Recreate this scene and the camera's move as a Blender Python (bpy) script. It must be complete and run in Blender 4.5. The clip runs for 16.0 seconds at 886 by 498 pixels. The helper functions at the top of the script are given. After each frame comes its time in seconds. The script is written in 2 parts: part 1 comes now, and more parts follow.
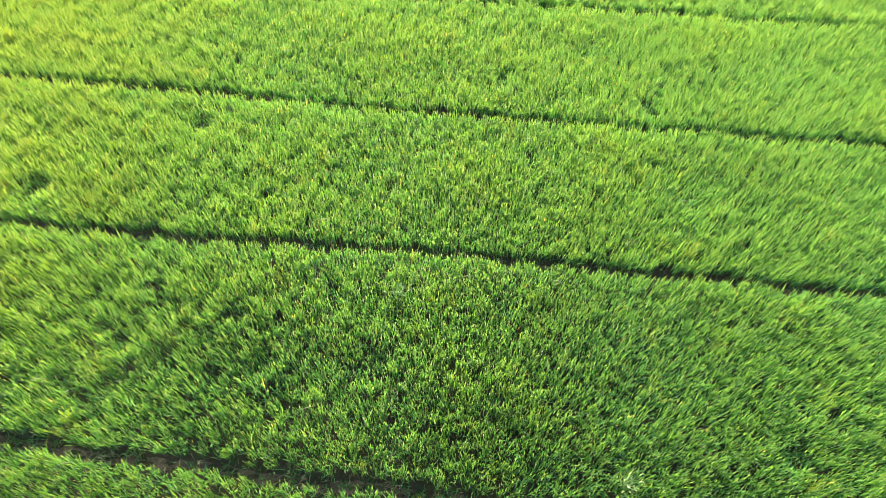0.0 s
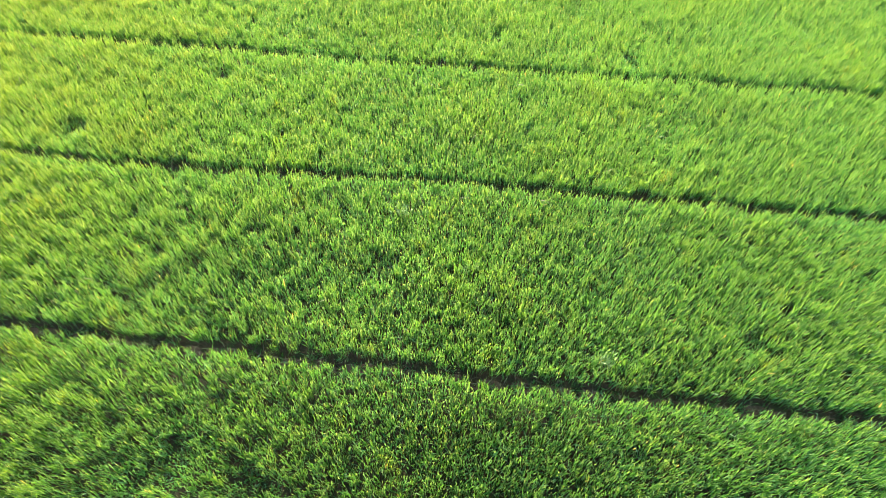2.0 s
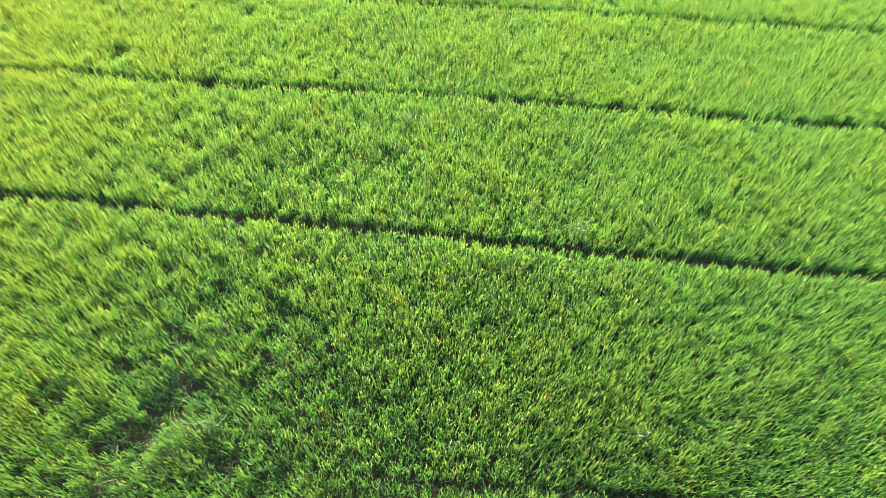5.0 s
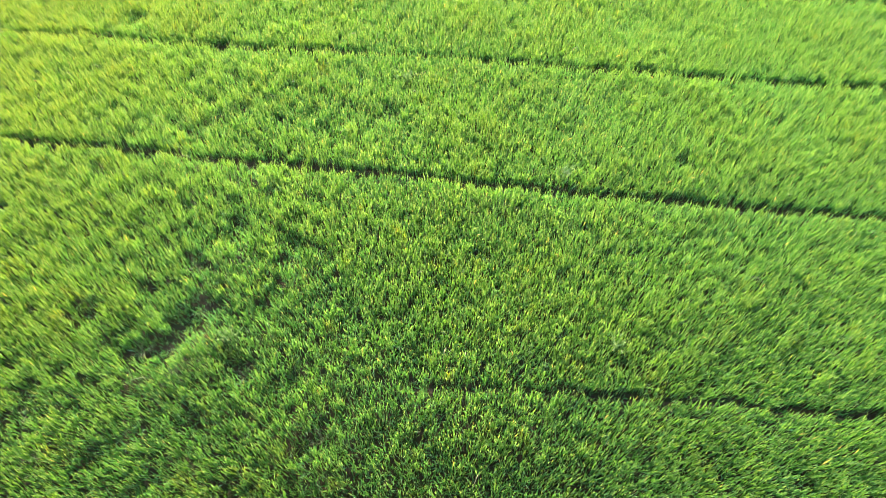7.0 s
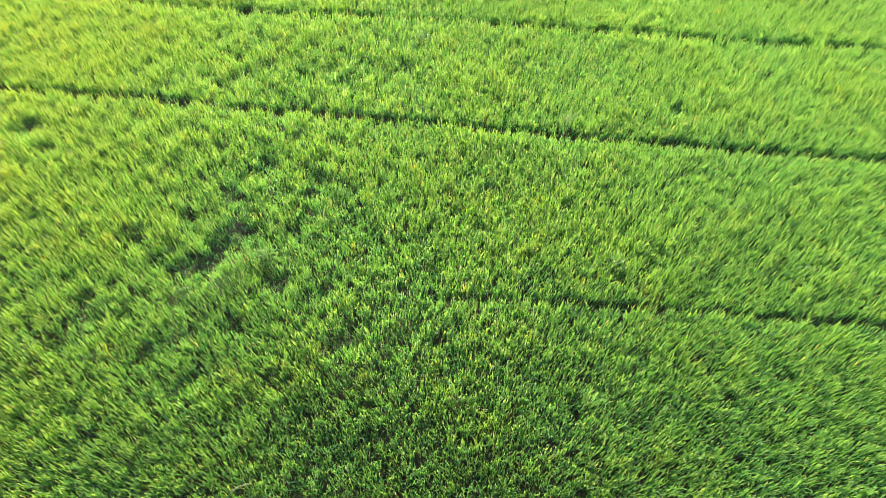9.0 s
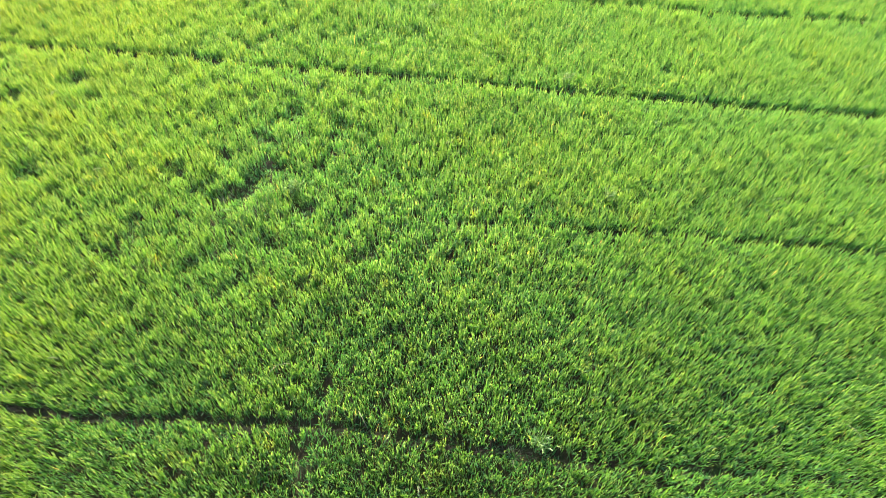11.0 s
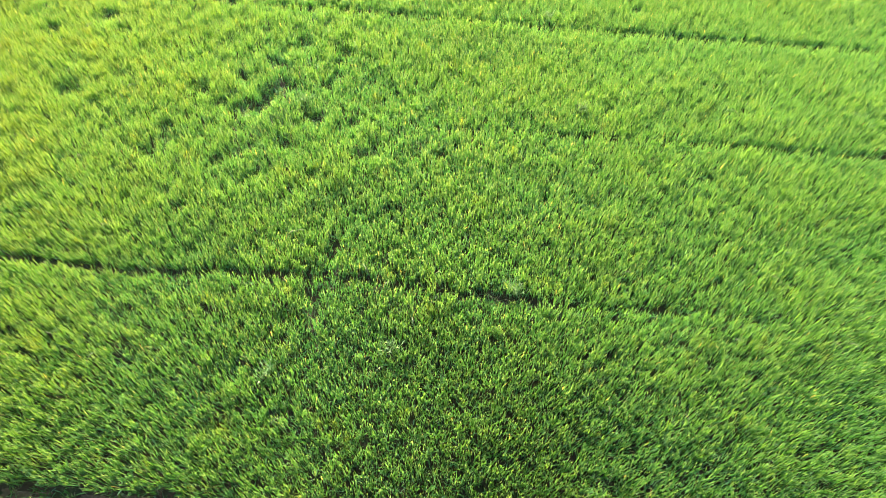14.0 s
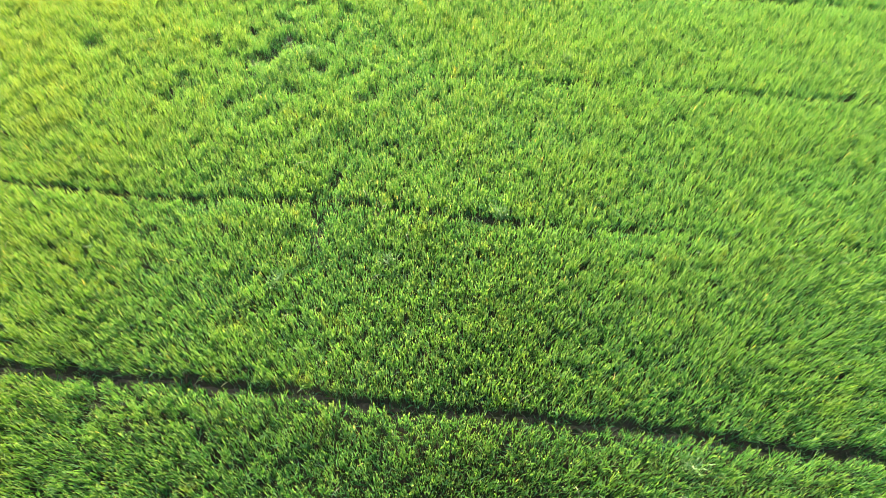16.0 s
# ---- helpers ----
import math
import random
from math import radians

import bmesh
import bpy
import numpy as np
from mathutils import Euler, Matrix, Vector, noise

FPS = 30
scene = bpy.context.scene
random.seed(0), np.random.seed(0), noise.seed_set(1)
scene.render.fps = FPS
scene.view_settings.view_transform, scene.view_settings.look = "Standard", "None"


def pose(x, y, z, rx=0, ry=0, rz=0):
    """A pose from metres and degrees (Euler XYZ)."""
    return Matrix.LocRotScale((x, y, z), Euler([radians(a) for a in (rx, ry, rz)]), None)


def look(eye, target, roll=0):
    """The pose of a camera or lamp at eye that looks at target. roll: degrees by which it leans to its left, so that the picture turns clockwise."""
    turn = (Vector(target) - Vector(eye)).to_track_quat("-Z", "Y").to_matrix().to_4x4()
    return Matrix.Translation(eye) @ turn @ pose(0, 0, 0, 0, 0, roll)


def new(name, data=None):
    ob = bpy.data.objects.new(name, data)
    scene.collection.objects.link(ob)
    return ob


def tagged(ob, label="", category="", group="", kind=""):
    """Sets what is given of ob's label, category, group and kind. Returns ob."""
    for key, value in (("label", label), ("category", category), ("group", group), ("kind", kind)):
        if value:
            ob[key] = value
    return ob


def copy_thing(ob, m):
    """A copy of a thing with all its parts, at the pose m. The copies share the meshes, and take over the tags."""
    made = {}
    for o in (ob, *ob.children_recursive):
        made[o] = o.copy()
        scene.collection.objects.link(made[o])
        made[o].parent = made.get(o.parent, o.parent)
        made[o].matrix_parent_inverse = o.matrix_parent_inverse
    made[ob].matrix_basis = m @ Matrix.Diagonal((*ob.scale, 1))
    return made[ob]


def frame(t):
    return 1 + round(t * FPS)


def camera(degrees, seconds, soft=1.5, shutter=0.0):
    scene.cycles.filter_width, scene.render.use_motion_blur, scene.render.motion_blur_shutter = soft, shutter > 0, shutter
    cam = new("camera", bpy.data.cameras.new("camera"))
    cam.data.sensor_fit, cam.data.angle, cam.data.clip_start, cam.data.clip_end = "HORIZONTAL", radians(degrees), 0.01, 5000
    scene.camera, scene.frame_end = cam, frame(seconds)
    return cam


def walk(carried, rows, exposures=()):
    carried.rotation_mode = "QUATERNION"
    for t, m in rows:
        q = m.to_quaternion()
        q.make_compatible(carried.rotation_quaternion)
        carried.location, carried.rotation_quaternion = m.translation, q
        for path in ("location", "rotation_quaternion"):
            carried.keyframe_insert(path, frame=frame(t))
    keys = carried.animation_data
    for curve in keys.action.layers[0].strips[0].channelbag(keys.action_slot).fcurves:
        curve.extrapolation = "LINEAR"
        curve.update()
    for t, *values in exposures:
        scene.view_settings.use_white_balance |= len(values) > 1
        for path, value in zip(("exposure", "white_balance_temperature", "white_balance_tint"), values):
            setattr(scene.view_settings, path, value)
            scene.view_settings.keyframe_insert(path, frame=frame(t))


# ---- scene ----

# ---------------- camera and its path ----------------
cam = camera(76.2, 16.0, soft=0.98)
PATH = [
    (0.0, 0.002, 0.002, 10.309, 36.31, -0.90, 0.09),
    (0.5, 0.010, -0.540, 10.326, 36.40, -0.85, 0.04),
    (1.0, 0.015, -1.098, 10.339, 36.47, -0.80, 0.02),
    (1.5, 0.023, -1.677, 10.352, 36.51, -0.73, 0.01),
    (2.0, 0.035, -2.273, 10.366, 36.52, -0.71, -0.01),
    (2.5, 0.035, -2.876, 10.372, 36.50, -0.72, -0.01),
    (3.0, 0.015, -3.472, 10.382, 36.53, -0.72, -0.01),
    (3.5, -0.003, -4.056, 10.389, 36.59, -0.69, -0.02),
    (4.0, -0.003, -4.629, 10.400, 36.68, -0.66, -0.06),
    (6.5, 0.141, -6.963, 10.505, 36.37, -0.69, 0.14),
    (7.0, 0.142, -7.409, 10.488, 36.40, -0.70, 0.12),
    (7.5, 0.120, -7.872, 10.461, 36.41, -0.71, 0.12),
    (8.0, 0.047, -8.364, 10.437, 36.41, -0.72, 0.13),
    (8.5, -0.070, -8.878, 10.433, 36.48, -0.70, 0.12),
    (9.0, -0.198, -9.404, 10.443, 36.60, -0.69, 0.07),
    (11.5, -0.487, -12.265, 10.472, 37.47, -1.06, 0.38),
    (12.0, -0.469, -12.777, 10.456, 37.46, -1.07, 0.37),
    (12.5, -0.429, -13.306, 10.446, 37.43, -1.08, 0.37),
    (13.0, -0.379, -13.845, 10.446, 37.37, -1.09, 0.37),
    (13.5, -0.312, -14.396, 10.451, 37.29, -1.09, 0.37),
    (14.0, -0.253, -14.935, 10.472, 37.18, -1.05, 0.37),
    (14.5, -0.193, -15.447, 10.509, 37.03, -0.95, 0.40),
    (15.0, -0.112, -15.946, 10.550, 36.78, -0.78, 0.45),
    (15.5, -0.008, -16.442, 10.592, 36.49, -0.59, 0.55),
    (16.0, 0.109, -16.929, 10.636, 36.20, -0.40, 0.70),
]
EXPOSURE = 2.46
walk(cam, [(t, pose(x, y, z, rx, ry, rz)) for t, x, y, z, rx, ry, rz in PATH])
scene.view_settings.exposure = EXPOSURE

# ---------------- sky and sun ----------------
SUN_ELEVATION, SUN_AZIMUTH = 25.0, -7.0      # azimuth: degrees to the right of straight ahead (+y)
world = bpy.data.worlds.new("sky")
scene.world = world
world.use_nodes = True
wn = world.node_tree
sky = wn.nodes.new("ShaderNodeTexSky")
sky.sky_type = "NISHITA"
sky.sun_disc = False
sky.dust_density, sky.ozone_density = 2.6, 0.7      # a hazy sky
sky.sun_elevation = radians(SUN_ELEVATION)
sky.sun_rotation = radians(SUN_AZIMUTH % 360)
wn.links.new(sky.outputs[0], wn.nodes["Background"].inputs[0])
wn.nodes["Background"].inputs[1].default_value = 0.15
sun_data = bpy.data.lights.new("sun", "SUN")
sun_data.energy, sun_data.angle, sun_data.color = 3.2, radians(0.55), (1.0, 0.96, 0.83)
sun = new("sun", sun_data)
_e, _a = radians(SUN_ELEVATION), radians(SUN_AZIMUTH)
sun.matrix_world = look((0, 0, 30), (-30 * math.sin(_a) * math.cos(_e), -30 * math.cos(_a) * math.cos(_e), 30 - 30 * math.sin(_e)))


# ---------------- materials ----------------
def material(name):
    m = bpy.data.materials.new(name)
    m.use_nodes = True
    t = m.node_tree
    t.nodes.clear()
    return m, t


def node(t, kind, **sets):
    n = t.nodes.new(kind)
    for k, v in sets.items():
        n.inputs[k.replace("_", " ")].default_value = v
    return n


def noise_at(t, vector, scale, detail=3.0, rough=0.55):
    n = t.nodes.new("ShaderNodeTexNoise")
    n.inputs["Scale"].default_value, n.inputs["Detail"].default_value, n.inputs["Roughness"].default_value = scale, detail, rough
    t.links.new(vector, n.inputs["Vector"])
    return n.outputs["Fac"]


def spread(t, value, lo, hi, to_lo=0.0, to_hi=1.0):
    n = t.nodes.new("ShaderNodeMapRange")
    n.inputs[1].default_value, n.inputs[2].default_value, n.inputs[3].default_value, n.inputs[4].default_value = lo, hi, to_lo, to_hi
    t.links.new(value, n.inputs[0])
    return n.outputs[0]


def blend(t, fac, a, b):
    n = t.nodes.new("ShaderNodeMix")
    n.data_type = "RGBA"
    for value, socket in ((fac, n.inputs[0]), (a, n.inputs[6]), (b, n.inputs[7])):
        if isinstance(value, (tuple, float, int)):
            socket.default_value = (*value, 1) if isinstance(value, tuple) else value
        else:
            t.links.new(value, socket)
    return n.outputs[2]


def maths(t, op, a, b=0.0):
    n = t.nodes.new("ShaderNodeMath")
    n.operation = op
    for value, socket in ((a, n.inputs[0]), (b, n.inputs[1])):
        if isinstance(value, (float, int)):
            socket.default_value = value
        else:
            t.links.new(value, socket)
    return n.outputs[0]


def side_ramp(t, where, most, start=-5.0, end=-13.0):
    """Ramp over x: backlit yellow put into the western colours, the east paler."""
    split = t.nodes.new("ShaderNodeSeparateXYZ")
    t.links.new(where, split.inputs[0])
    return spread(t, split.outputs[0], start, end, 0.0, most)


def leaf_material():
    m, t = material("rice_leaf")
    geo = t.nodes.new("ShaderNodeNewGeometry")
    flat = t.nodes.new("ShaderNodeVectorMath")
    flat.operation = "MULTIPLY"
    flat.inputs[1].default_value = (1, 1, 0.12)
    t.links.new(geo.outputs["Position"], flat.inputs[0])
    where = flat.outputs[0]
    each = geo.outputs["Random Per Island"]
    # three scales: stretches of the field, single plants, single leaves
    wide = spread(t, noise_at(t, where, 0.30, 4.0, 0.55), 0.36, 0.64)
    plant = spread(t, noise_at(t, where, 5.0, 3.0, 0.6), 0.34, 0.66)
    mixed = maths(t, "ADD", maths(t, "MULTIPLY", wide, 0.42), maths(t, "MULTIPLY", plant, 0.26))
    mixed = maths(t, "ADD", mixed, maths(t, "MULTIPLY", each, 0.40))
    mixed = maths(t, "ADD", mixed, side_ramp(t, geo.outputs["Position"], 0.42))
    colour = blend(t, mixed, LEAF_GREEN, LEAF_YELLOW)
    # single plants that ripen early
    gold = maths(t, "MULTIPLY", spread(t, maths(t, "ADD", noise_at(t, where, 1.3, 4.0, 0.65), side_ramp(t, geo.outputs["Position"], 0.05)), 0.56, 0.70), spread(t, noise_at(t, where, 7.0, 2.0), 0.40, 0.62))
    colour = blend(t, maths(t, "MULTIPLY", gold, 0.52), colour, LEAF_GOLD)
    # pale leaves, the bluish sky sheen in their colour, and a few dry ones
    turn = t.nodes.new("ShaderNodeTexWhiteNoise")
    turn.noise_dimensions = "1D"
    t.links.new(each, turn.inputs["W"])
    dice = turn.outputs["Value"]
    colour = blend(t, spread(t, dice, 0.70, 1.0, 0.0, 0.72), colour, LEAF_PALE)
    # lighter green eastward; westward the yellow of backlit leaves is painted in
    colour = blend(t, side_ramp(t, geo.outputs["Position"], 0.32, 0.5, 9.5), colour, LEAF_EAST)
    west = maths(t, "MULTIPLY", side_ramp(t, geo.outputs["Position"], 0.46, -4.5, -12.0), spread(t, noise_at(t, where, 0.7, 4.0, 0.6), 0.38, 0.60, 0.25, 1.0))
    colour = blend(t, west, colour, LEAF_WEST)
    colour = blend(t, spread(t, dice, 0.010, 0.004), colour, LEAF_STRAW)
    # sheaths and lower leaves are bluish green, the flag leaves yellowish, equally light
    # the tint also puts backlit yellow above and bluish skylight low down
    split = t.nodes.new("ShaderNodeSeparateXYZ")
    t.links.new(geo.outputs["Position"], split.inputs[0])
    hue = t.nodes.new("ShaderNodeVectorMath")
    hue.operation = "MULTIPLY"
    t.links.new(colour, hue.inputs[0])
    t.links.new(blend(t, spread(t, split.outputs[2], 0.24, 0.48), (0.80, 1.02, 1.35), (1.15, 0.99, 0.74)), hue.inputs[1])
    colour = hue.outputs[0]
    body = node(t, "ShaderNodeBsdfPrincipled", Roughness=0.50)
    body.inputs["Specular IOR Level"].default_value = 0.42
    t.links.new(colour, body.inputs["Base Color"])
    through_leaf = t.nodes.new("ShaderNodeBsdfTranslucent")
    lit = t.nodes.new("ShaderNodeVectorMath")
    lit.operation = "MULTIPLY"
    lit.inputs[1].default_value = (1.70, 1.54, 0.68)
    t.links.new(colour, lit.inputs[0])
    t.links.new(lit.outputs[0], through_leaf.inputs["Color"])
    both = t.nodes.new("ShaderNodeMixShader")
    both.inputs[0].default_value = 0.48
    t.links.new(body.outputs[0], both.inputs[1])
    t.links.new(through_leaf.outputs[0], both.inputs[2])
    out = t.nodes.new("ShaderNodeOutputMaterial")
    t.links.new(both.outputs[0], out.inputs["Surface"])
    return m


def panicle_material():
    """Young ears: pale yellowish green, some already golden."""
    m, t = material("rice_panicle")
    geo = t.nodes.new("ShaderNodeNewGeometry")
    where, each = geo.outputs["Position"], geo.outputs["Random Per Island"]
    yellowness = maths(t, "ADD", maths(t, "MULTIPLY", spread(t, noise_at(t, where, 0.8, 4.0, 0.65), 0.40, 0.66), 0.6), maths(t, "MULTIPLY", each, 0.5))
    # the western side also takes on the yellow of backlight
    yellowness = maths(t, "ADD", yellowness, side_ramp(t, where, 0.80))
    colour = blend(t, yellowness, PANICLE_GREEN, PANICLE_GOLD)
    colour = blend(t, spread(t, noise_at(t, where, 60.0, 2.0), 0.40, 0.65, 0.1, 0.6), colour, PANICLE_PALE)
    colour = blend(t, side_ramp(t, where, 0.28, 0.5, 9.5), colour, LEAF_EAST)
    body = node(t, "ShaderNodeBsdfPrincipled", Roughness=0.60)
    body.inputs["Specular IOR Level"].default_value = 0.35
    t.links.new(colour, body.inputs["Base Color"])
    glow = t.nodes.new("ShaderNodeBsdfTranslucent")
    warm = t.nodes.new("ShaderNodeVectorMath")
    warm.operation = "MULTIPLY"
    warm.inputs[1].default_value = (1.52, 1.26, 0.50)
    t.links.new(colour, warm.inputs[0])
    t.links.new(warm.outputs[0], glow.inputs["Color"])
    both = t.nodes.new("ShaderNodeMixShader")
    both.inputs[0].default_value = 0.45
    t.links.new(body.outputs[0], both.inputs[1])
    t.links.new(glow.outputs[0], both.inputs[2])
    out = t.nodes.new("ShaderNodeOutputMaterial")
    t.links.new(both.outputs[0], out.inputs["Surface"])
    return m


def soil_material(name, dark, light, crumbs, green):
    m, t = material(name)
    geo = t.nodes.new("ShaderNodeNewGeometry")
    where = geo.outputs["Position"]
    coarse, fine = noise_at(t, where, 1.3, 4.0), noise_at(t, where, 22.0, 5.0)
    colour = blend(t, spread(t, coarse, 0.35, 0.65), dark, light)
    colour = blend(t, maths(t, "MULTIPLY", spread(t, fine, 0.4, 0.7), 0.5), colour, crumbs)
    # dark green patches stand for the green shade among the lower leaves
    leaf_shade = spread(t, noise_at(t, where, 5.0, 3.0), 0.48, 0.64)
    colour = blend(t, maths(t, "MULTIPLY", leaf_shade, green), colour, (0.024, 0.048, 0.012))
    body = node(t, "ShaderNodeBsdfPrincipled")
    body.inputs["Specular IOR Level"].default_value = 0.2
    t.links.new(colour, body.inputs["Base Color"])
    t.links.new(spread(t, coarse, 0.4, 0.6, 0.75, 0.95), body.inputs["Roughness"])
    bump = node(t, "ShaderNodeBump", Strength=0.6, Distance=0.03)
    t.links.new(fine, bump.inputs["Height"])
    t.links.new(bump.outputs[0], body.inputs["Normal"])
    out = t.nodes.new("ShaderNodeOutputMaterial")
    t.links.new(body.outputs[0], out.inputs["Surface"])
    return m


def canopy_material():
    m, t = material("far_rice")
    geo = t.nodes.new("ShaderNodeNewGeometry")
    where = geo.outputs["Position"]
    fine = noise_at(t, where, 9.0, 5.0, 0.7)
    # greens darkened for the self-shade that upright plants have and this sheet lacks
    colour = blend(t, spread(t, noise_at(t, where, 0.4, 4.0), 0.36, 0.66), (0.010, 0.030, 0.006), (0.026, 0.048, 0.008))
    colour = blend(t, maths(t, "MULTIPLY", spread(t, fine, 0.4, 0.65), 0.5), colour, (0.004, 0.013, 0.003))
    body = node(t, "ShaderNodeBsdfPrincipled", Roughness=0.9)
    body.inputs["Specular IOR Level"].default_value = 0.04
    t.links.new(colour, body.inputs["Base Color"])
    bump = node(t, "ShaderNodeBump", Strength=1.0, Distance=0.15)
    t.links.new(fine, bump.inputs["Height"])
    t.links.new(bump.outputs[0], body.inputs["Normal"])
    out = t.nodes.new("ShaderNodeOutputMaterial")
    t.links.new(body.outputs[0], out.inputs["Surface"])
    return m


def weed_material():
    m, t = material("pale_weed_leaf")
    geo = t.nodes.new("ShaderNodeNewGeometry")
    colour = blend(t, geo.outputs["Random Per Island"], (0.17, 0.28, 0.07), (0.28, 0.36, 0.12))
    colour = blend(t, spread(t, noise_at(t, geo.outputs["Position"], 30.0, 2.0), 0.45, 0.7, 0.0, 0.5), colour, (0.14, 0.23, 0.06))
    body = node(t, "ShaderNodeBsdfPrincipled", Roughness=0.55)
    t.links.new(colour, body.inputs["Base Color"])
    out = t.nodes.new("ShaderNodeOutputMaterial")
    t.links.new(body.outputs[0], out.inputs["Surface"])
    return m


def stale_material():
    m, t = material("pale_dry_leaf")
    geo = t.nodes.new("ShaderNodeNewGeometry")
    colour = blend(t, geo.outputs["Random Per Island"], (0.12, 0.16, 0.045), (0.17, 0.15, 0.065))
    colour = blend(t, spread(t, noise_at(t, geo.outputs["Position"], 40.0, 2.0), 0.4, 0.7), colour, (0.11, 0.095, 0.045))
    body = node(t, "ShaderNodeBsdfPrincipled", Roughness=0.6)
    t.links.new(colour, body.inputs["Base Color"])
    out = t.nodes.new("ShaderNodeOutputMaterial")
    t.links.new(body.outputs[0], out.inputs["Surface"])
    return m


LEAF_GREEN = (0.038, 0.140, 0.040)
LEAF_YELLOW = (0.113, 0.234, 0.034)
LEAF_GOLD = (0.36, 0.31, 0.030)
LEAF_PALE = (0.190, 0.32, 0.165)
LEAF_EAST = (0.136, 0.295, 0.075)
LEAF_WEST = (0.175, 0.222, 0.028)
LEAF_STRAW = (0.42, 0.33, 0.13)
PANICLE_GREEN = (0.094, 0.212, 0.060)
PANICLE_GOLD = (0.174, 0.250, 0.050)
PANICLE_PALE = (0.220, 0.325, 0.170)
PANICLE = panicle_material()
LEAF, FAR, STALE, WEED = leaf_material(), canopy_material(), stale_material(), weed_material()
# soil under the crop is darkened to deepen the shade in the gaps
SOIL = soil_material("wet_soil", (0.022, 0.018, 0.008), (0.048, 0.036, 0.016), (0.078, 0.056, 0.028), 0.65)
MUD = soil_material("drying_mud", (0.060, 0.040, 0.021), (0.120, 0.082, 0.046), (0.170, 0.122, 0.074), 0.25)

# ---------------- plan of the field ----------------
# furrows between the beds: half width between the plants, and places (x, y) that the middle passes
FURROWS = [
    ("far", 0.135, [(-15, 18.8), (3.0, 17.22), (13.9, 16.24)]),
    ("upper", 0.130, [(-12.1, 13.21), (-5.8, 12.62), (-2.65, 12.19), (1.1, 11.79), (4.8, 11.46), (10.6, 10.91)]),
    ("middle", 0.130, [(-9.7, 8.03), (-5.6, 7.64), (-0.9, 7.33), (1.1, 7.20), (2.8, 6.98), (8.4, 6.40)]),
    ("lower", 0.126, [(-9.2, 3.34), (-5.5, 2.91), (-1.4, 2.45), (2.6, 1.97), (6.9, 1.50), (12.8, 0.95)]),
    ("faint", 0.098, [(-1.2, -3.03), (1.5, -3.18), (3.6, -3.29), (5.7, -3.45), (8.0, -3.65)]),
    ("winding", 0.088, [(-9.6, -7.60), (-7.5, -7.87), (-4.3, -7.99), (-2.7, -8.01), (-0.6, -8.24), (1.1, -8.50), (2.6, -8.65), (4.7, -8.78), (6.6, -8.88)]),
    ("near", 0.120, [(-8.2, -12.39), (-3.9, -12.71), (-0.2, -13.09), (3.2, -13.36), (7.3, -13.84)]),
    ("past", 0.24, [(-8.0, -17.32), (8.0, -18.78)]),
    ("beyond", 0.24, [(-8.0, 23.16), (8.0, 21.70)]),
]
# gaps where plants are missing: x, y, radius
PIT = [(-5.91, -2.48, 0.19), (-5.55, -2.42, 0.21), (-5.22, -2.31, 0.24), (-5.03, -1.95, 0.24), (-4.88, -1.62, 0.26), (-4.70, -1.34, 0.25)]
TRAIL = [
    (-2.45, -6.75, 0.13), (-2.56, -7.00, 0.14), (-2.62, -7.21, 0.15), (-2.66, -7.54, 0.16), (-2.68, -7.85, 0.15), (-2.74, -8.45, 0.15), (-2.77, -8.73, 0.16),
    (-2.80, -9.06, 0.17), (-2.85, -9.46, 0.16), (-2.98, -9.92, 0.15), (-3.06, -10.25, 0.13),
]
GAPS_A = [
    (-3.54, -2.84, 0.23), (-2.62, -2.94, 0.19), (-7.08, -1.60, 0.26), (-4.45, 0.50, 0.26), (-4.48, 0.86, 0.20), (-5.16, -0.33, 0.24),
    (-3.14, 0.17, 0.23), (-3.21, -0.23, 0.18), (-7.43, -3.61, 0.25), (-4.32, -3.82, 0.20), (-1.97, -4.12, 0.22), (-7.69, -4.24, 0.22),
    (-5.97, -1.05, 0.18), (-10.99, 2.00, 0.29), (-10.74, -1.74, 0.31), (-12.41, 1.15, 0.29), (-10.26, 1.19, 0.22),
]
GAPS_B = [
    (1.80, 13.11, 0.19), (1.83, 13.50, 0.19), (5.70, 12.31, 0.20), (5.76, 12.05, 0.19), (-6.16, 11.37, 0.24), (-9.38, 9.13, 0.29),
    (-6.49, 7.41, 0.19), (1.00, -8.53, 0.20), (-6.46, -13.06, 0.20), (-6.52, -13.36, 0.16), (8.26, 5.97, 0.17), (6.38, 2.93, 0.18),
    (3.55, 0.68, 0.14), (-1.13, 4.66, 0.17),
]
# withered tufts and pale weeds: x, y
WITHERED = [(-5.70, -2.40), (-3.54, -2.88), (-5.16, -0.36), (-1.97, -4.14), (-7.43, -3.64), (-1.13, 4.62), (-5.56, 7.66), (1.00, -8.50), (-5.66, 2.92),
            (-6.46, -13.10), (4.40, 6.84), (0.42, 7.20)]
WEEDS = [(-3.46, -10.25), (-1.16, -9.72), (3.67, -2.27), (3.25, 2.48), (4.52, -14.10), (1.41, -8.35), (-0.76, 6.14), (-4.02, -2.13)]
NEAR_X, NEAR_Y = (-15.2, 15.2), (-15.5, 18.4)


def reach(y):
    """Half the width of the planted ground that the flight looks over, at y."""
    return np.clip(8.4 + 0.46 * (y + 14.8), 0, NEAR_X[1])


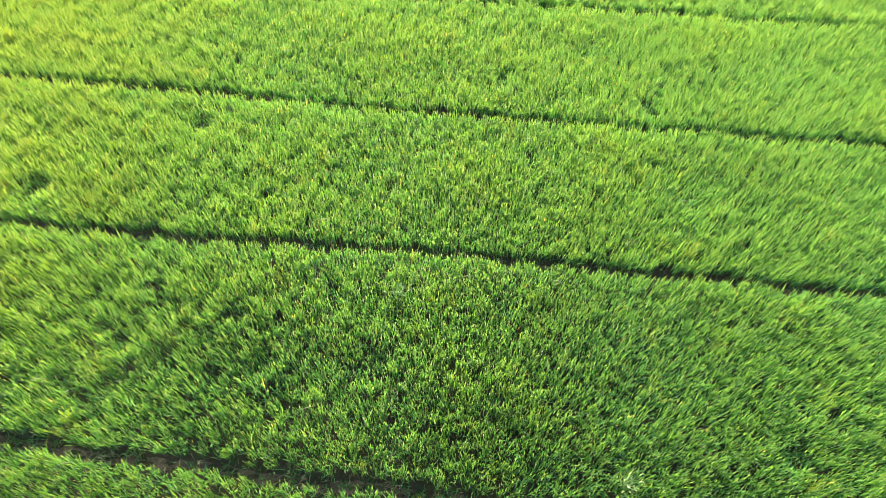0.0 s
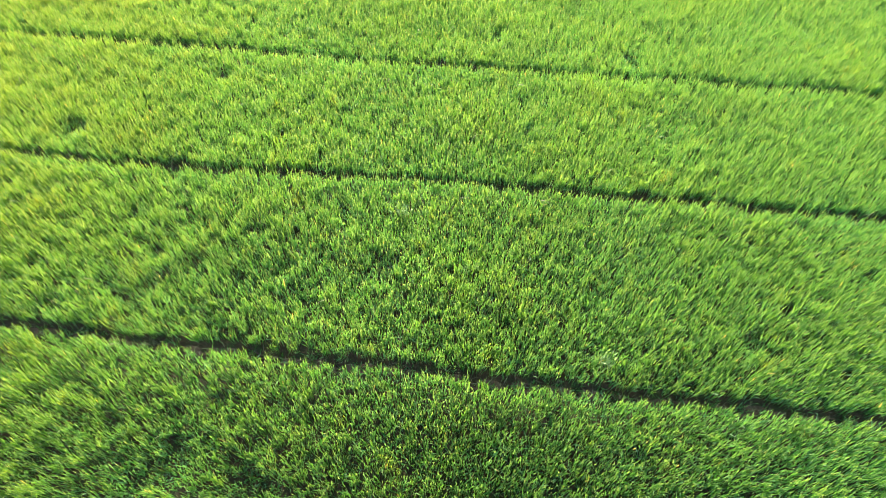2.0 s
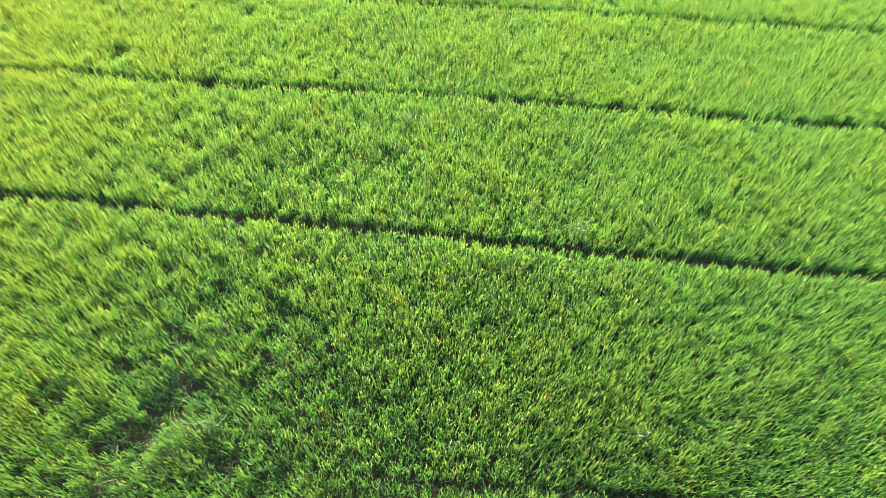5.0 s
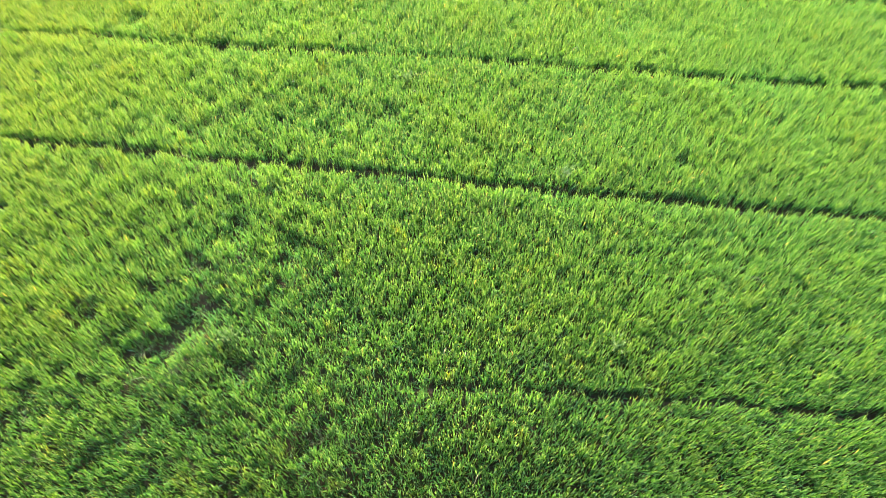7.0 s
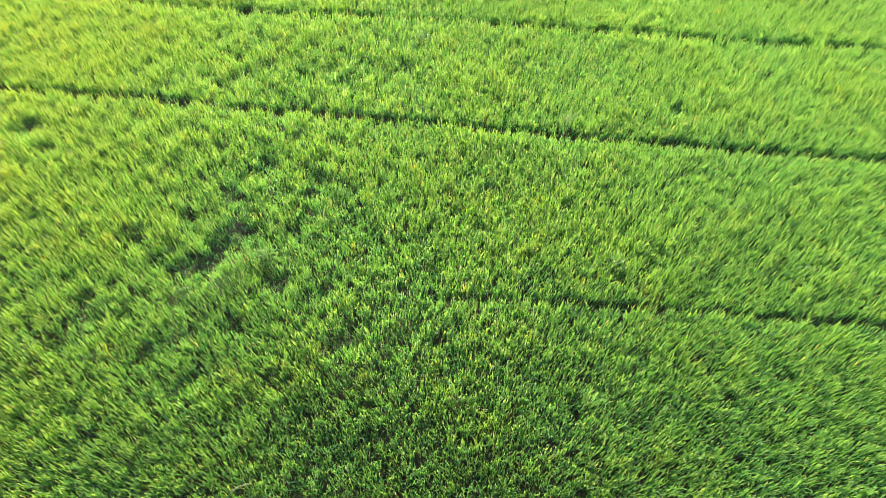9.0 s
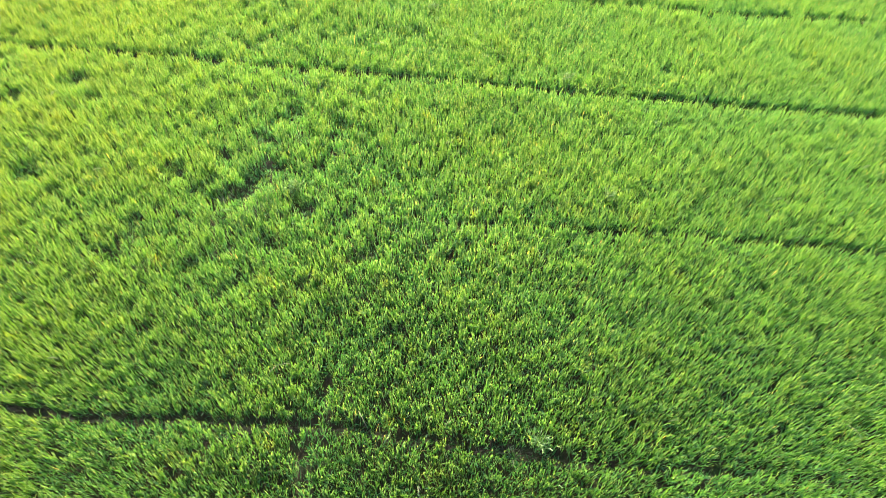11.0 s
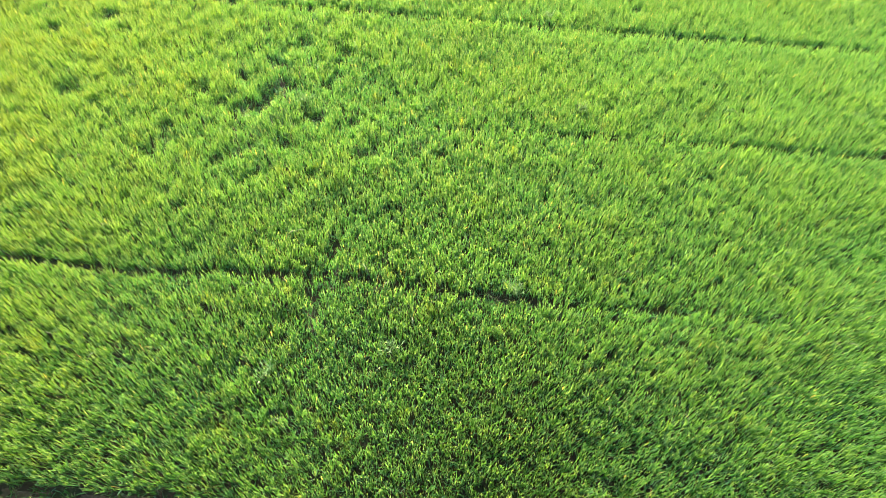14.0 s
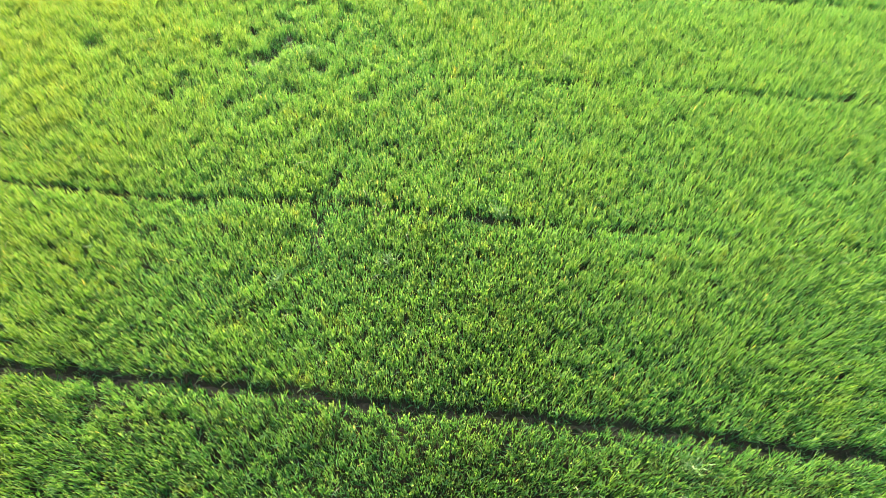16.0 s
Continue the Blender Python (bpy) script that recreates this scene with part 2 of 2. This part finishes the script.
def furrow_y(k, x):
    """The middle of furrow k at x."""
    px, py = np.array(FURROWS[k][2]).T
    x = np.asarray(x, float)
    outside = np.minimum(x - px[0], 0) + np.maximum(x - px[-1], 0)
    return np.interp(x, px, py) - 0.09 * outside + 0.025 * np.sin(1.9 * x + k) + 0.022 * np.sin(4.4 * x + 2 * k)


def furrow_half(k, x):
    """Half the width of furrow k at x."""
    name, half, _ = FURROWS[k]
    x = np.asarray(x, float)
    w = half * (1 + 0.05 * np.sin(2.3 * x + 1.7 * k) + 0.07 * np.sin(5.1 * x + k) + 0.05 * np.sin(11.0 * x + 3 * k))
    if name == "faint":
        w = w * np.interp(x, (-2.2, -0.4, 4.2, 5.9, 11, 16), (0, 0.75, 0.85, 0.95, 0.85, 0.7))
    if name == "winding":
        w = w * np.interp(x, (-9, -5, -2, 1.6, 3.6, 7.8), (1.15, 1.05, 0.95, 0.88, 0.70, 0.5))
    return w


def mesh_from(name, verts, quads, tris, mat, smooth=False):
    """A mesh from arrays of corners, four-sided and three-sided faces."""
    me = bpy.data.meshes.new(name)
    nq, n3 = len(quads), len(tris)
    me.vertices.add(len(verts))
    me.vertices.foreach_set("co", np.asarray(verts, np.float32).ravel())
    me.loops.add(4 * nq + 3 * n3)
    me.loops.foreach_set("vertex_index", np.concatenate([np.asarray(quads, np.int32).ravel(), np.asarray(tris, np.int32).ravel()]))
    me.polygons.add(nq + n3)
    me.polygons.foreach_set("loop_start", np.concatenate([np.arange(nq) * 4, 4 * nq + np.arange(n3) * 3]).astype(np.int32))
    me.polygons.foreach_set("use_smooth", np.full(nq + n3, smooth))
    me.materials.append(mat)
    me.update(calc_edges=True)
    return me


def soft_noise(x, y, scale, seed):
    """Smooth noise between about -1 and 1, as a sum of waves."""
    r = np.random.default_rng(seed)
    total = 0
    for _ in range(14):
        a, p, s = r.uniform(0, 6.283), r.uniform(0, 6.283), scale * r.uniform(0.6, 1.7)
        total = total + np.sin((np.cos(a) * x + np.sin(a) * y) * s + p)
    return total / 3.2


# ---------------- ground ----------------
def ground_height(x, y):
    z = 0.018 * soft_noise(x, y, 2.2, 5) + 0.012 * soft_noise(x, y, 9.0, 6)
    for k in range(len(FURROWS)):
        w = np.maximum(furrow_half(k, x), 0.02)
        d = np.abs(y - furrow_y(k, x)) / w
        z = z - 0.13 * np.clip(1.25 - d, 0, 1) * np.minimum(w / 0.2, 1)
    return z


def build_ground():
    xs = np.concatenate([[-2500, -600, -150, -50, -24], np.arange(-17.6, 17.61, 0.22), [24, 50, 150, 600, 2500]])
    ys = np.concatenate([[-2500, -600, -150, -50, -26], np.arange(-20, 22.01, 0.10), [26, 50, 150, 600, 2500]])
    gx, gy = np.meshgrid(xs, ys)
    inside = (np.abs(gx) < 17.7) & (gy > -20.1) & (gy < 22.1)
    gz = np.where(inside, ground_height(gx, gy), 0)
    n, m = len(xs), len(ys)
    idx = np.arange(n * m).reshape(m, n)
    quads = np.stack([idx[:-1, :-1], idx[:-1, 1:], idx[1:, 1:], idx[1:, :-1]], -1).reshape(-1, 4)
    me = mesh_from("ground", np.stack([gx, gy, gz], -1).reshape(-1, 3), quads, np.zeros((0, 3), int), SOIL, True)
    return tagged(new("ground", me), "dark wet brown soil with shallow furrows between rice beds", "ground", kind="structure")


build_ground()


# ---------------- rice ----------------
TILLERS = 7                     # shoots of one plant
UPRIGHT, ARCHED, LOWER, EARS = 22, 3, 2, 5      # its leaves and ears, four corners each
BLADES = UPRIGHT + ARCHED + LOWER + EARS


def leaf_lines(rng, count, base, tilt, z0, length, droop, half, knee=0.5):
    """Base, middle and tip of count leaves of one plant at the origin, and the half width across."""
    up = np.concatenate([tilt, np.ones((count, 1))], 1)
    up /= np.linalg.norm(up, axis=1)[:, None]
    flat = np.concatenate([tilt, 0 * tilt[:, :1]], 1) + 1e-6
    flat /= np.linalg.norm(flat, axis=1)[:, None]
    bend = np.radians(droop)[:, None]
    p0 = np.concatenate([base + tilt * z0[:, None], z0[:, None]], 1)
    p1 = p0 + up * (knee * length)[:, None]
    p2 = p1 + (up * np.cos(bend) + flat * np.sin(bend)) * ((1 - knee) * length)[:, None]
    turn = rng.uniform(0, np.pi, count)
    side = np.stack([np.cos(turn), np.sin(turn), 0 * turn], 1) * half[:, None]
    return p0, p1, p2, side


def kites(p0, p1, p2, side):
    return np.stack([p0, p1 + side, p2, p1 - side], 1).reshape(-1, 3)


def tuft(rng, wild):
    """One rice plant: a few shoots, each with a bundle of nearly parallel leaves."""
    ring = np.arange(TILLERS) * 2.4 + rng.uniform(0, 6)
    dist = 0.085 * np.sqrt((np.arange(TILLERS) + rng.uniform(0.2, 0.9, TILLERS)) / TILLERS)
    shoot = np.stack([np.cos(ring) * dist, np.sin(ring) * dist], 1)
    shoot_tilt = shoot * (0.45 + 0.6 * wild) + rng.normal(0, 0.04 + 0.05 * wild, (TILLERS, 2))
    shoot_up = rng.uniform(-0.13, 0.045, TILLERS)

    def bundle(n, apart, loose):
        k = np.arange(n) % TILLERS
        return shoot[k] + rng.normal(0, apart, (n, 2)), shoot_tilt[k] + rng.normal(0, loose, (n, 2)), shoot_up[k]

    n = UPRIGHT
    base, tilt, high = bundle(n, 0.006, 0.05)
    z0 = np.where(np.arange(n) < TILLERS, 0.0, rng.uniform(0.17, 0.29, n))
    top = rng.uniform(0.38, 0.51, n) + high
    leaves = [kites(*leaf_lines(rng, n, base, tilt, z0, top - z0, rng.uniform(0, 7, n), rng.uniform(0.0075, 0.0108, n), 0.6))]
    n = ARCHED
    base, tilt, high = bundle(n, 0.008, 0.16)
    droop = np.where(rng.random(n) < 0.3, rng.uniform(60, 110, n), rng.uniform(20, 55, n))
    leaves.append(kites(*leaf_lines(rng, n, base, tilt, rng.uniform(0.27, 0.36, n) + high, rng.uniform(0.17, 0.25, n), droop, rng.uniform(0.0055, 0.0085, n))))
    n = LOWER
    base, tilt, high = bundle(n, 0.03, 0.25)
    leaves.append(kites(*leaf_lines(rng, n, base, tilt, rng.uniform(0.03, 0.16, n), rng.uniform(0.18, 0.28, n), rng.uniform(10, 50, n), rng.uniform(0.014, 0.020, n))))
    n = EARS
    base, tilt, high = bundle(n, 0.006, 0.05)
    leaves.append(kites(*leaf_lines(rng, n, base, tilt, rng.uniform(0.38, 0.45, n) + high, rng.uniform(0.11, 0.16, n), rng.uniform(0, 16, n), rng.uniform(0.0065, 0.0090, n), 0.45)))
    return np.concatenate(leaves)


rng = np.random.default_rng(11)
TUFTS = np.stack([tuft(rng, 0.0 if k < 28 else 1.0) for k in range(44)])


def plants_mesh(name, x, y, z, turn, tall, wide, lean_x, lean_y, kind):
    """One mesh of rice plants, each a turned, scaled and leaned copy of a tuft."""
    base = TUFTS[kind]
    c, s = np.cos(turn)[:, None], np.sin(turn)[:, None]
    vx, vy, vz = base[..., 0], base[..., 1], base[..., 2]
    pz = vz * tall[:, None]
    px = (c * vx - s * vy) * wide[:, None] + lean_x[:, None] * pz
    py = (s * vx + c * vy) * wide[:, None] + lean_y[:, None] * pz
    verts = np.stack([px + x[:, None], py + y[:, None], pz + z[:, None]], -1).reshape(-1, 3)
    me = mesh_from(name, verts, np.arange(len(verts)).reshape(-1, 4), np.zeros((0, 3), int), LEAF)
    me.materials.append(PANICLE)
    me.polygons.foreach_set("material_index", np.tile((np.arange(BLADES) >= BLADES - EARS).astype(np.int32), len(x)))
    return me


def all_plants():
    """Places of the rice plants over the near field, on a loose grid, without furrows and gaps."""
    r = np.random.default_rng(3)
    step = 0.142
    gx, gy = np.meshgrid(np.arange(*NEAR_X, step), np.arange(NEAR_Y[0] - 1.6, NEAR_Y[1] + 1.6, step))
    x, y = gx.ravel() + r.normal(0, 0.040, gx.size), gy.ravel() + r.normal(0, 0.040, gx.size)
    y = y - 0.094 * x
    keep = (y > NEAR_Y[0]) & (y < NEAR_Y[1])
    edge, low = np.zeros(len(x), bool), np.ones(len(x))
    for k in range(len(FURROWS)):
        d, w = y - furrow_y(k, x), furrow_half(k, x)
        stray = r.random(len(x)) < 0.32
        keep &= (np.abs(d) > w) | stray
        low = np.where(np.abs(d) < w, 0.36, low)
        at_edge = (np.abs(d) > w) & (np.abs(d) < w + 0.08) & (w > 0.08)
        y = np.where(at_edge, y - d + np.sign(d) * (w + 0.045 + 0.03 * r.random(len(x))), y)
        edge |= at_edge
    for bare, height, gaps in ((0.60, 0.28, PIT), (0.18, 0.40, GAPS_A + GAPS_B), (0.40, 0.58, TRAIL)):
        for gapx, gapy, radius in gaps:
            d = np.hypot(x - gapx, y - gapy) / radius
            keep &= (d > 1.0) | (r.random(len(x)) > bare)
            low = np.where(d < 1.35, np.minimum(low, height + 0.28 * d), low)
    keep &= r.random(len(x)) > 0.004 + 0.03 * np.clip(-x / 6, 0, 1)
    # what the flight never sees: the two near corners
    keep &= np.abs(x) < reach(y)
    return x[keep], y[keep], low[keep], edge[keep], r


def bed_of(x, y):
    order = sorted(range(len(FURROWS)), key=lambda k: FURROWS[k][1])
    bed = np.zeros(len(x), int)
    for k in order:
        bed += y > furrow_y(k, x)
    return bed


def build_rice():
    x, y, low, edge_row, r = all_plants()
    n = len(x)
    z = ground_height(x, y)
    clumpy = np.interp(x, (-14, -9.5, -6.5, -2.5, 0.5, 4), (0.45, 0.5, 1, 0.85, 0.25, 0.05)) * np.interp(y, (-8, -4.5, 4, 8), (0.35, 1, 1, 0.45))
    tall = 0.97 + 0.045 * soft_noise(x, y, 1.1, 21) + (0.042 + 0.04 * clumpy) * soft_noise(x, y, 8.5, 22) + r.normal(0, 0.055, n) * (0.6 + 0.7 * clumpy)
    # hollows, mostly on the rough side of the field
    tall -= (0.08 + 0.26 * clumpy) * np.clip(soft_noise(x, y, 7.5, 23) - 0.60, 0, 1)
    tall = np.where(edge_row, 0.5 * tall + 0.49, tall) * low
    wide = r.uniform(0.85, 1.15, n) * (1.03 - 0.18 * clumpy) * np.where(edge_row, 0.78, 1.0)
    turn = r.uniform(0, 2 * np.pi, n)
    lean_x = 0.01 + r.normal(0, 0.03, n) + 0.03 * soft_noise(x, y, 0.8, 31)
    lean_y = r.normal(0, 0.03, n) + 0.03 * soft_noise(x, y, 0.8, 32)
    kind = np.where(r.random(n) < 0.25 + 0.3 * clumpy, r.integers(28, 44, n), r.integers(0, 28, n))
    # plants at a furrow lean out over it
    for k in range(len(FURROWS)):
        d = y - furrow_y(k, x)
        w = furrow_half(k, x)
        edge = np.clip(1 - (np.abs(d) - w) / 0.22, 0, 1) * (w > 0.05)
        lean_y -= np.where(d > 0, 0.09, 0.03) * np.sign(d) * edge * r.uniform(0.2, 1.0, n)
    bed = bed_of(x, y)
    pit_bed = int(bed_of(np.array([PIT[2][0]]), np.array([PIT[2][1]]))[0])
    whole = (x, y, z, turn, tall, wide, lean_x, lean_y, kind)
    singles = edge_row & (np.abs(x) < 12.0) & (low > 0.9)
    meshes = {}
    for b in sorted(set(bed.tolist())):
        thing = tagged(new("rice_bed"), HOLLOW_LABEL if b == pit_bed else BED_LABEL, "rice bed", group="rice beds between furrows")
        mesh = plants_mesh("rice_foliage", *[v[(bed == b) & ~singles] for v in whole])
        tagged(part("rice_foliage", mesh, thing), kind="stuff")
        # the plants along the furrows, one by one
        for i in np.flatnonzero((bed == b) & singles):
            k = int(kind[i])
            if k not in meshes:
                meshes[k] = plants_mesh("rice_plant", *[np.array([v]) for v in (0.0, 0.0, 0.0, 0.0, 1.0, 1.0, 0.0, 0.0, k)])
            ob = part("rice_plant", meshes[k], thing)
            tip = Vector((0, 0, 1)).rotation_difference(Vector((lean_x[i], lean_y[i], 1.0))).to_matrix().to_4x4()
            ob.matrix_basis = Matrix.Translation((x[i], y[i], z[i])) @ tip @ Matrix.Rotation(turn[i], 4, "Z") @ Matrix.Diagonal((wide[i], wide[i], tall[i], 1))
        # long leaves that arch over the others
        pick = np.flatnonzero((bed == b) & (r.random(n) < 0.003) & (low > 0.9))
        if len(pick):
            tagged(part("dry_foliage", arch_mesh(x[pick], y[pick], z[pick] + 0.52 * tall[pick], r), thing, "pale long leaves bent over the crop"), kind="stuff")


BED_LABEL = "long bed of dense yellowish green rice in early ear"
HOLLOW_LABEL = "dense yellowish green rice bed with sunken hollows and a bare pit"


def part(name, mesh, parent, label=""):
    ob = new(name, mesh)
    ob.parent = parent
    return tagged(ob, label)


def arch_mesh(x, y, z, r):
    """Thin ribbons that rise a little and arch down, one at each place."""
    n = len(x)
    a, reach, rise = r.uniform(0, 2 * np.pi, n), r.uniform(0.16, 0.36, n), r.uniform(0.05, 0.13, n)
    u = np.linspace(0, 1, 6)
    out = reach[:, None] * u
    px = x[:, None] + np.cos(a)[:, None] * out
    py = y[:, None] + np.sin(a)[:, None] * out
    pz = z[:, None] + rise[:, None] * 4 * u * (0.85 - u) + 0.03
    half = 0.0055 * np.array([0.6, 1, 1, 0.9, 0.7, 0.15])
    sx, sy = -np.sin(a)[:, None] * half, np.cos(a)[:, None] * half
    rails = np.stack([np.stack([px - sx, py - sy, pz], -1), np.stack([px + sx, py + sy, pz], -1)], 2)
    start = np.arange(n)[:, None, None] * 12 + (np.arange(5) * 2)[None, :, None]
    return mesh_from("dry_foliage", rails.reshape(-1, 3), (start + np.array([0, 1, 3, 2])).reshape(-1, 4), np.zeros((0, 3), int), STALE)


build_rice()


def build_furrows():
    """The muddy floor of each furrow, a narrow uneven strip a little above the ground sheet."""
    for k in range(len(FURROWS)):
        xs = np.arange(-15.6, 15.61, 0.12)
        w = furrow_half(k, xs)
        xs = xs[w > 0.05]
        across = np.linspace(-1, 1, 7)
        gx = np.repeat(xs[:, None], 7, 1)
        gy = furrow_y(k, gx) + across * furrow_half(k, gx) * 0.95
        gz = ground_height(gx, gy) + 0.012 + 0.014 * soft_noise(gx, gy, 16.0, 50 + k)
        gz[:, 0] -= 0.03
        gz[:, -1] -= 0.03
        idx = np.arange(gx.size).reshape(gx.shape)
        quads = np.stack([idx[:-1, :-1], idx[1:, :-1], idx[1:, 1:], idx[:-1, 1:]], -1).reshape(-1, 4)
        me = mesh_from("furrow", np.stack([gx, gy, gz], -1).reshape(-1, 3), quads, np.zeros((0, 3), int), MUD, True)
        floor = tagged(new("furrow", me), "narrow shaded furrow of damp brown mud", "furrow", group="furrows between the beds", kind="structure")
        tagged(part("litter", litter_mesh(k, xs), floor, "fallen straw and bent dry leaves on the mud"), kind="stuff")


def litter_mesh(k, xs):
    """Dry leaves that lie on the floor of furrow k or hang down into it."""
    r = np.random.default_rng(400 + k)
    n = 9 * len(xs) // 4
    x = r.uniform(xs[0], xs[-1], n)
    y = furrow_y(k, x) + r.uniform(-1.1, 1.1, n) * np.maximum(furrow_half(k, x), 0.03)
    z = ground_height(x, y) + r.uniform(0.02, 0.10, n)
    a, long, half = r.uniform(0, 2 * np.pi, n), r.uniform(0.07, 0.17, n), r.uniform(0.0035, 0.0065, n)
    way = np.stack([np.cos(a), np.sin(a), r.uniform(-0.1, 0.9, n)], 1)
    side = np.stack([-np.sin(a), np.cos(a), 0 * a], 1) * half[:, None]
    p0 = np.stack([x, y, z], 1)
    p1 = p0 + way * long[:, None]
    p2 = p1 + (way - np.array([0, 0, 0.9])) * 0.8 * long[:, None]
    return mesh_from("litter", kites(p0, p1, p2, side), np.arange(4 * n).reshape(-1, 4), np.zeros((0, 3), int), STALE)


build_furrows()


def build_dead_tufts():
    """Withered stubble in the gaps of the crop."""
    r = np.random.default_rng(77)
    n, first = 30, None
    for px, py in WITHERED:
        m = pose(px, py, float(ground_height(np.array(px), np.array(py))), 0, 0, r.uniform(0, 360))
        if first is None:
            p0, p1, p2, side = leaf_lines(r, n, r.normal(0, 0.05, (n, 2)), r.normal(0, 0.3, (n, 2)), np.zeros(n), r.uniform(0.16, 0.42, n), r.uniform(0, 80, n), r.uniform(0.004, 0.009, n))
            me = mesh_from("dead_tuft", np.stack([p0, p1 + side, p2, p1 - side], 1).reshape(-1, 3), np.arange(4 * n).reshape(-1, 4), np.zeros((0, 3), int), STALE)
            first = tagged(new("dead_tuft", me), "withered straw-brown rice stubble on bare mud", "dead plant", group="withered tufts in the gaps")
            first.matrix_basis = m
        else:
            copy_thing(first, m)


def build_weeds():
    """Pale weed clumps that stand a little above the rice."""
    r = np.random.default_rng(78)
    n, first = 90, None
    for px, py in WEEDS:
        m = pose(px, py, float(ground_height(np.array(px), np.array(py))), 0, 0, r.uniform(0, 360))
        if first is None:
            base = r.normal(0, 0.055, (n, 2))
            p0, p1, p2, side = leaf_lines(r, n, base, base * 1.2 + r.normal(0, 0.12, (n, 2)), r.uniform(0.15, 0.42, n), r.uniform(0.13, 0.22, n), r.uniform(10, 75, n), r.uniform(0.007, 0.012, n))
            me = mesh_from("weed_clump", np.stack([p0, p1 + side, p2, p1 - side], 1).reshape(-1, 3), np.arange(4 * n).reshape(-1, 4), np.zeros((0, 3), int), WEED)
            first = tagged(new("weed_clump", me), "pale yellow-green weed clump standing among the rice", "weed", group="pale weeds in the rice")
            first.matrix_basis = m
        else:
            copy_thing(first, m)


build_weeds()
build_dead_tufts()


def build_far_rice():
    """The crop round the near field, as one rough canopy that surrounds it."""
    verts, quads = [], []

    def sheet(gx, gy):
        start = sum(len(v) for v in verts)
        gz = 0.36 + 0.04 * soft_noise(gx, gy, 1.3, 41) + 0.03 * soft_noise(gx, gy, 6.0, 42)
        for k in range(len(FURROWS)):
            gz = np.where(np.abs(gy - furrow_y(k, gx)) < 0.16, 0.08, gz)
        idx = start + np.arange(gx.size).reshape(gx.shape)
        verts.append(np.stack([gx, gy, gz], -1).reshape(-1, 3))
        quads.append(np.stack([idx[:-1, :-1], idx[:-1, 1:], idx[1:, 1:], idx[1:, :-1]], -1).reshape(-1, 4))

    away = np.concatenate([[0], np.geomspace(0.6, 110, 36)])
    ys = np.arange(NEAR_Y[0], NEAR_Y[1] + 0.01, 0.13)
    edge = reach(ys)[:, None] + 0.05
    gy = np.repeat(ys[:, None], len(away), 1)
    sheet(edge + away, gy)
    sheet((-edge - away)[:, ::-1], gy)
    xs = np.arange(-125, 125.1, 2.0)
    for rows in (NEAR_Y[0] - away[::-1], NEAR_Y[1] + away):
        gx, gy = np.meshgrid(xs, rows)
        sheet(gx, gy)
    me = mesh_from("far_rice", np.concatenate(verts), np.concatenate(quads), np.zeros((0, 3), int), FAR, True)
    thing = tagged(new("far_rice", me), "wide green rice field going on around", "rice field", kind="stuff")
    tagged(part("rice_foliage", coarse_plants(), thing), kind="stuff")


def coarse_plants():
    """Simpler plants in a belt round the near field, where the flight does not look."""
    r = np.random.default_rng(91)
    step, belt = 0.28, 8.0
    gx, gy = np.meshgrid(np.arange(NEAR_X[0] - belt, NEAR_X[1] + belt, step), np.arange(NEAR_Y[0] - belt, NEAR_Y[1] + belt, step))
    x, y = gx.ravel() + r.normal(0, 0.06, gx.size), gy.ravel() + r.normal(0, 0.06, gx.size)
    inside = (y > NEAR_Y[0]) & (y < NEAR_Y[1]) & (np.abs(x) < reach(y))
    x_edge = np.where(y < NEAR_Y[0], reach(np.array(NEAR_Y[0])), reach(y))
    beyond = np.maximum(np.abs(x) - x_edge, np.maximum(NEAR_Y[0] - y, y - NEAR_Y[1]))
    keep = ~inside & (r.random(len(x)) < 1.25 - beyond / belt)
    for k in range(len(FURROWS)):
        keep &= np.abs(y - furrow_y(k, x)) > 0.14
    x, y = x[keep], y[keep]
    blades = 7
    n = len(x) * blades
    bx, by = np.repeat(x, blades) + r.normal(0, 0.05, n), np.repeat(y, blades) + r.normal(0, 0.05, n)
    z0, length = r.uniform(0.20, 0.32, n), r.uniform(0.12, 0.20, n)
    turn, half = r.uniform(0, np.pi, n), r.uniform(0.018, 0.030, n)
    sx, sy = np.cos(turn) * half, np.sin(turn) * half
    tip = np.stack([bx + r.normal(0, 0.06, n), by + r.normal(0, 0.06, n), z0 + length], -1)
    verts = np.stack([np.stack([bx - sx, by - sy, z0], -1), np.stack([bx + sx, by + sy, z0], -1), tip], 1)
    return mesh_from("rice_foliage", verts.reshape(-1, 3), np.zeros((0, 4), int), np.arange(3 * n).reshape(-1, 3), LEAF)


build_far_rice()
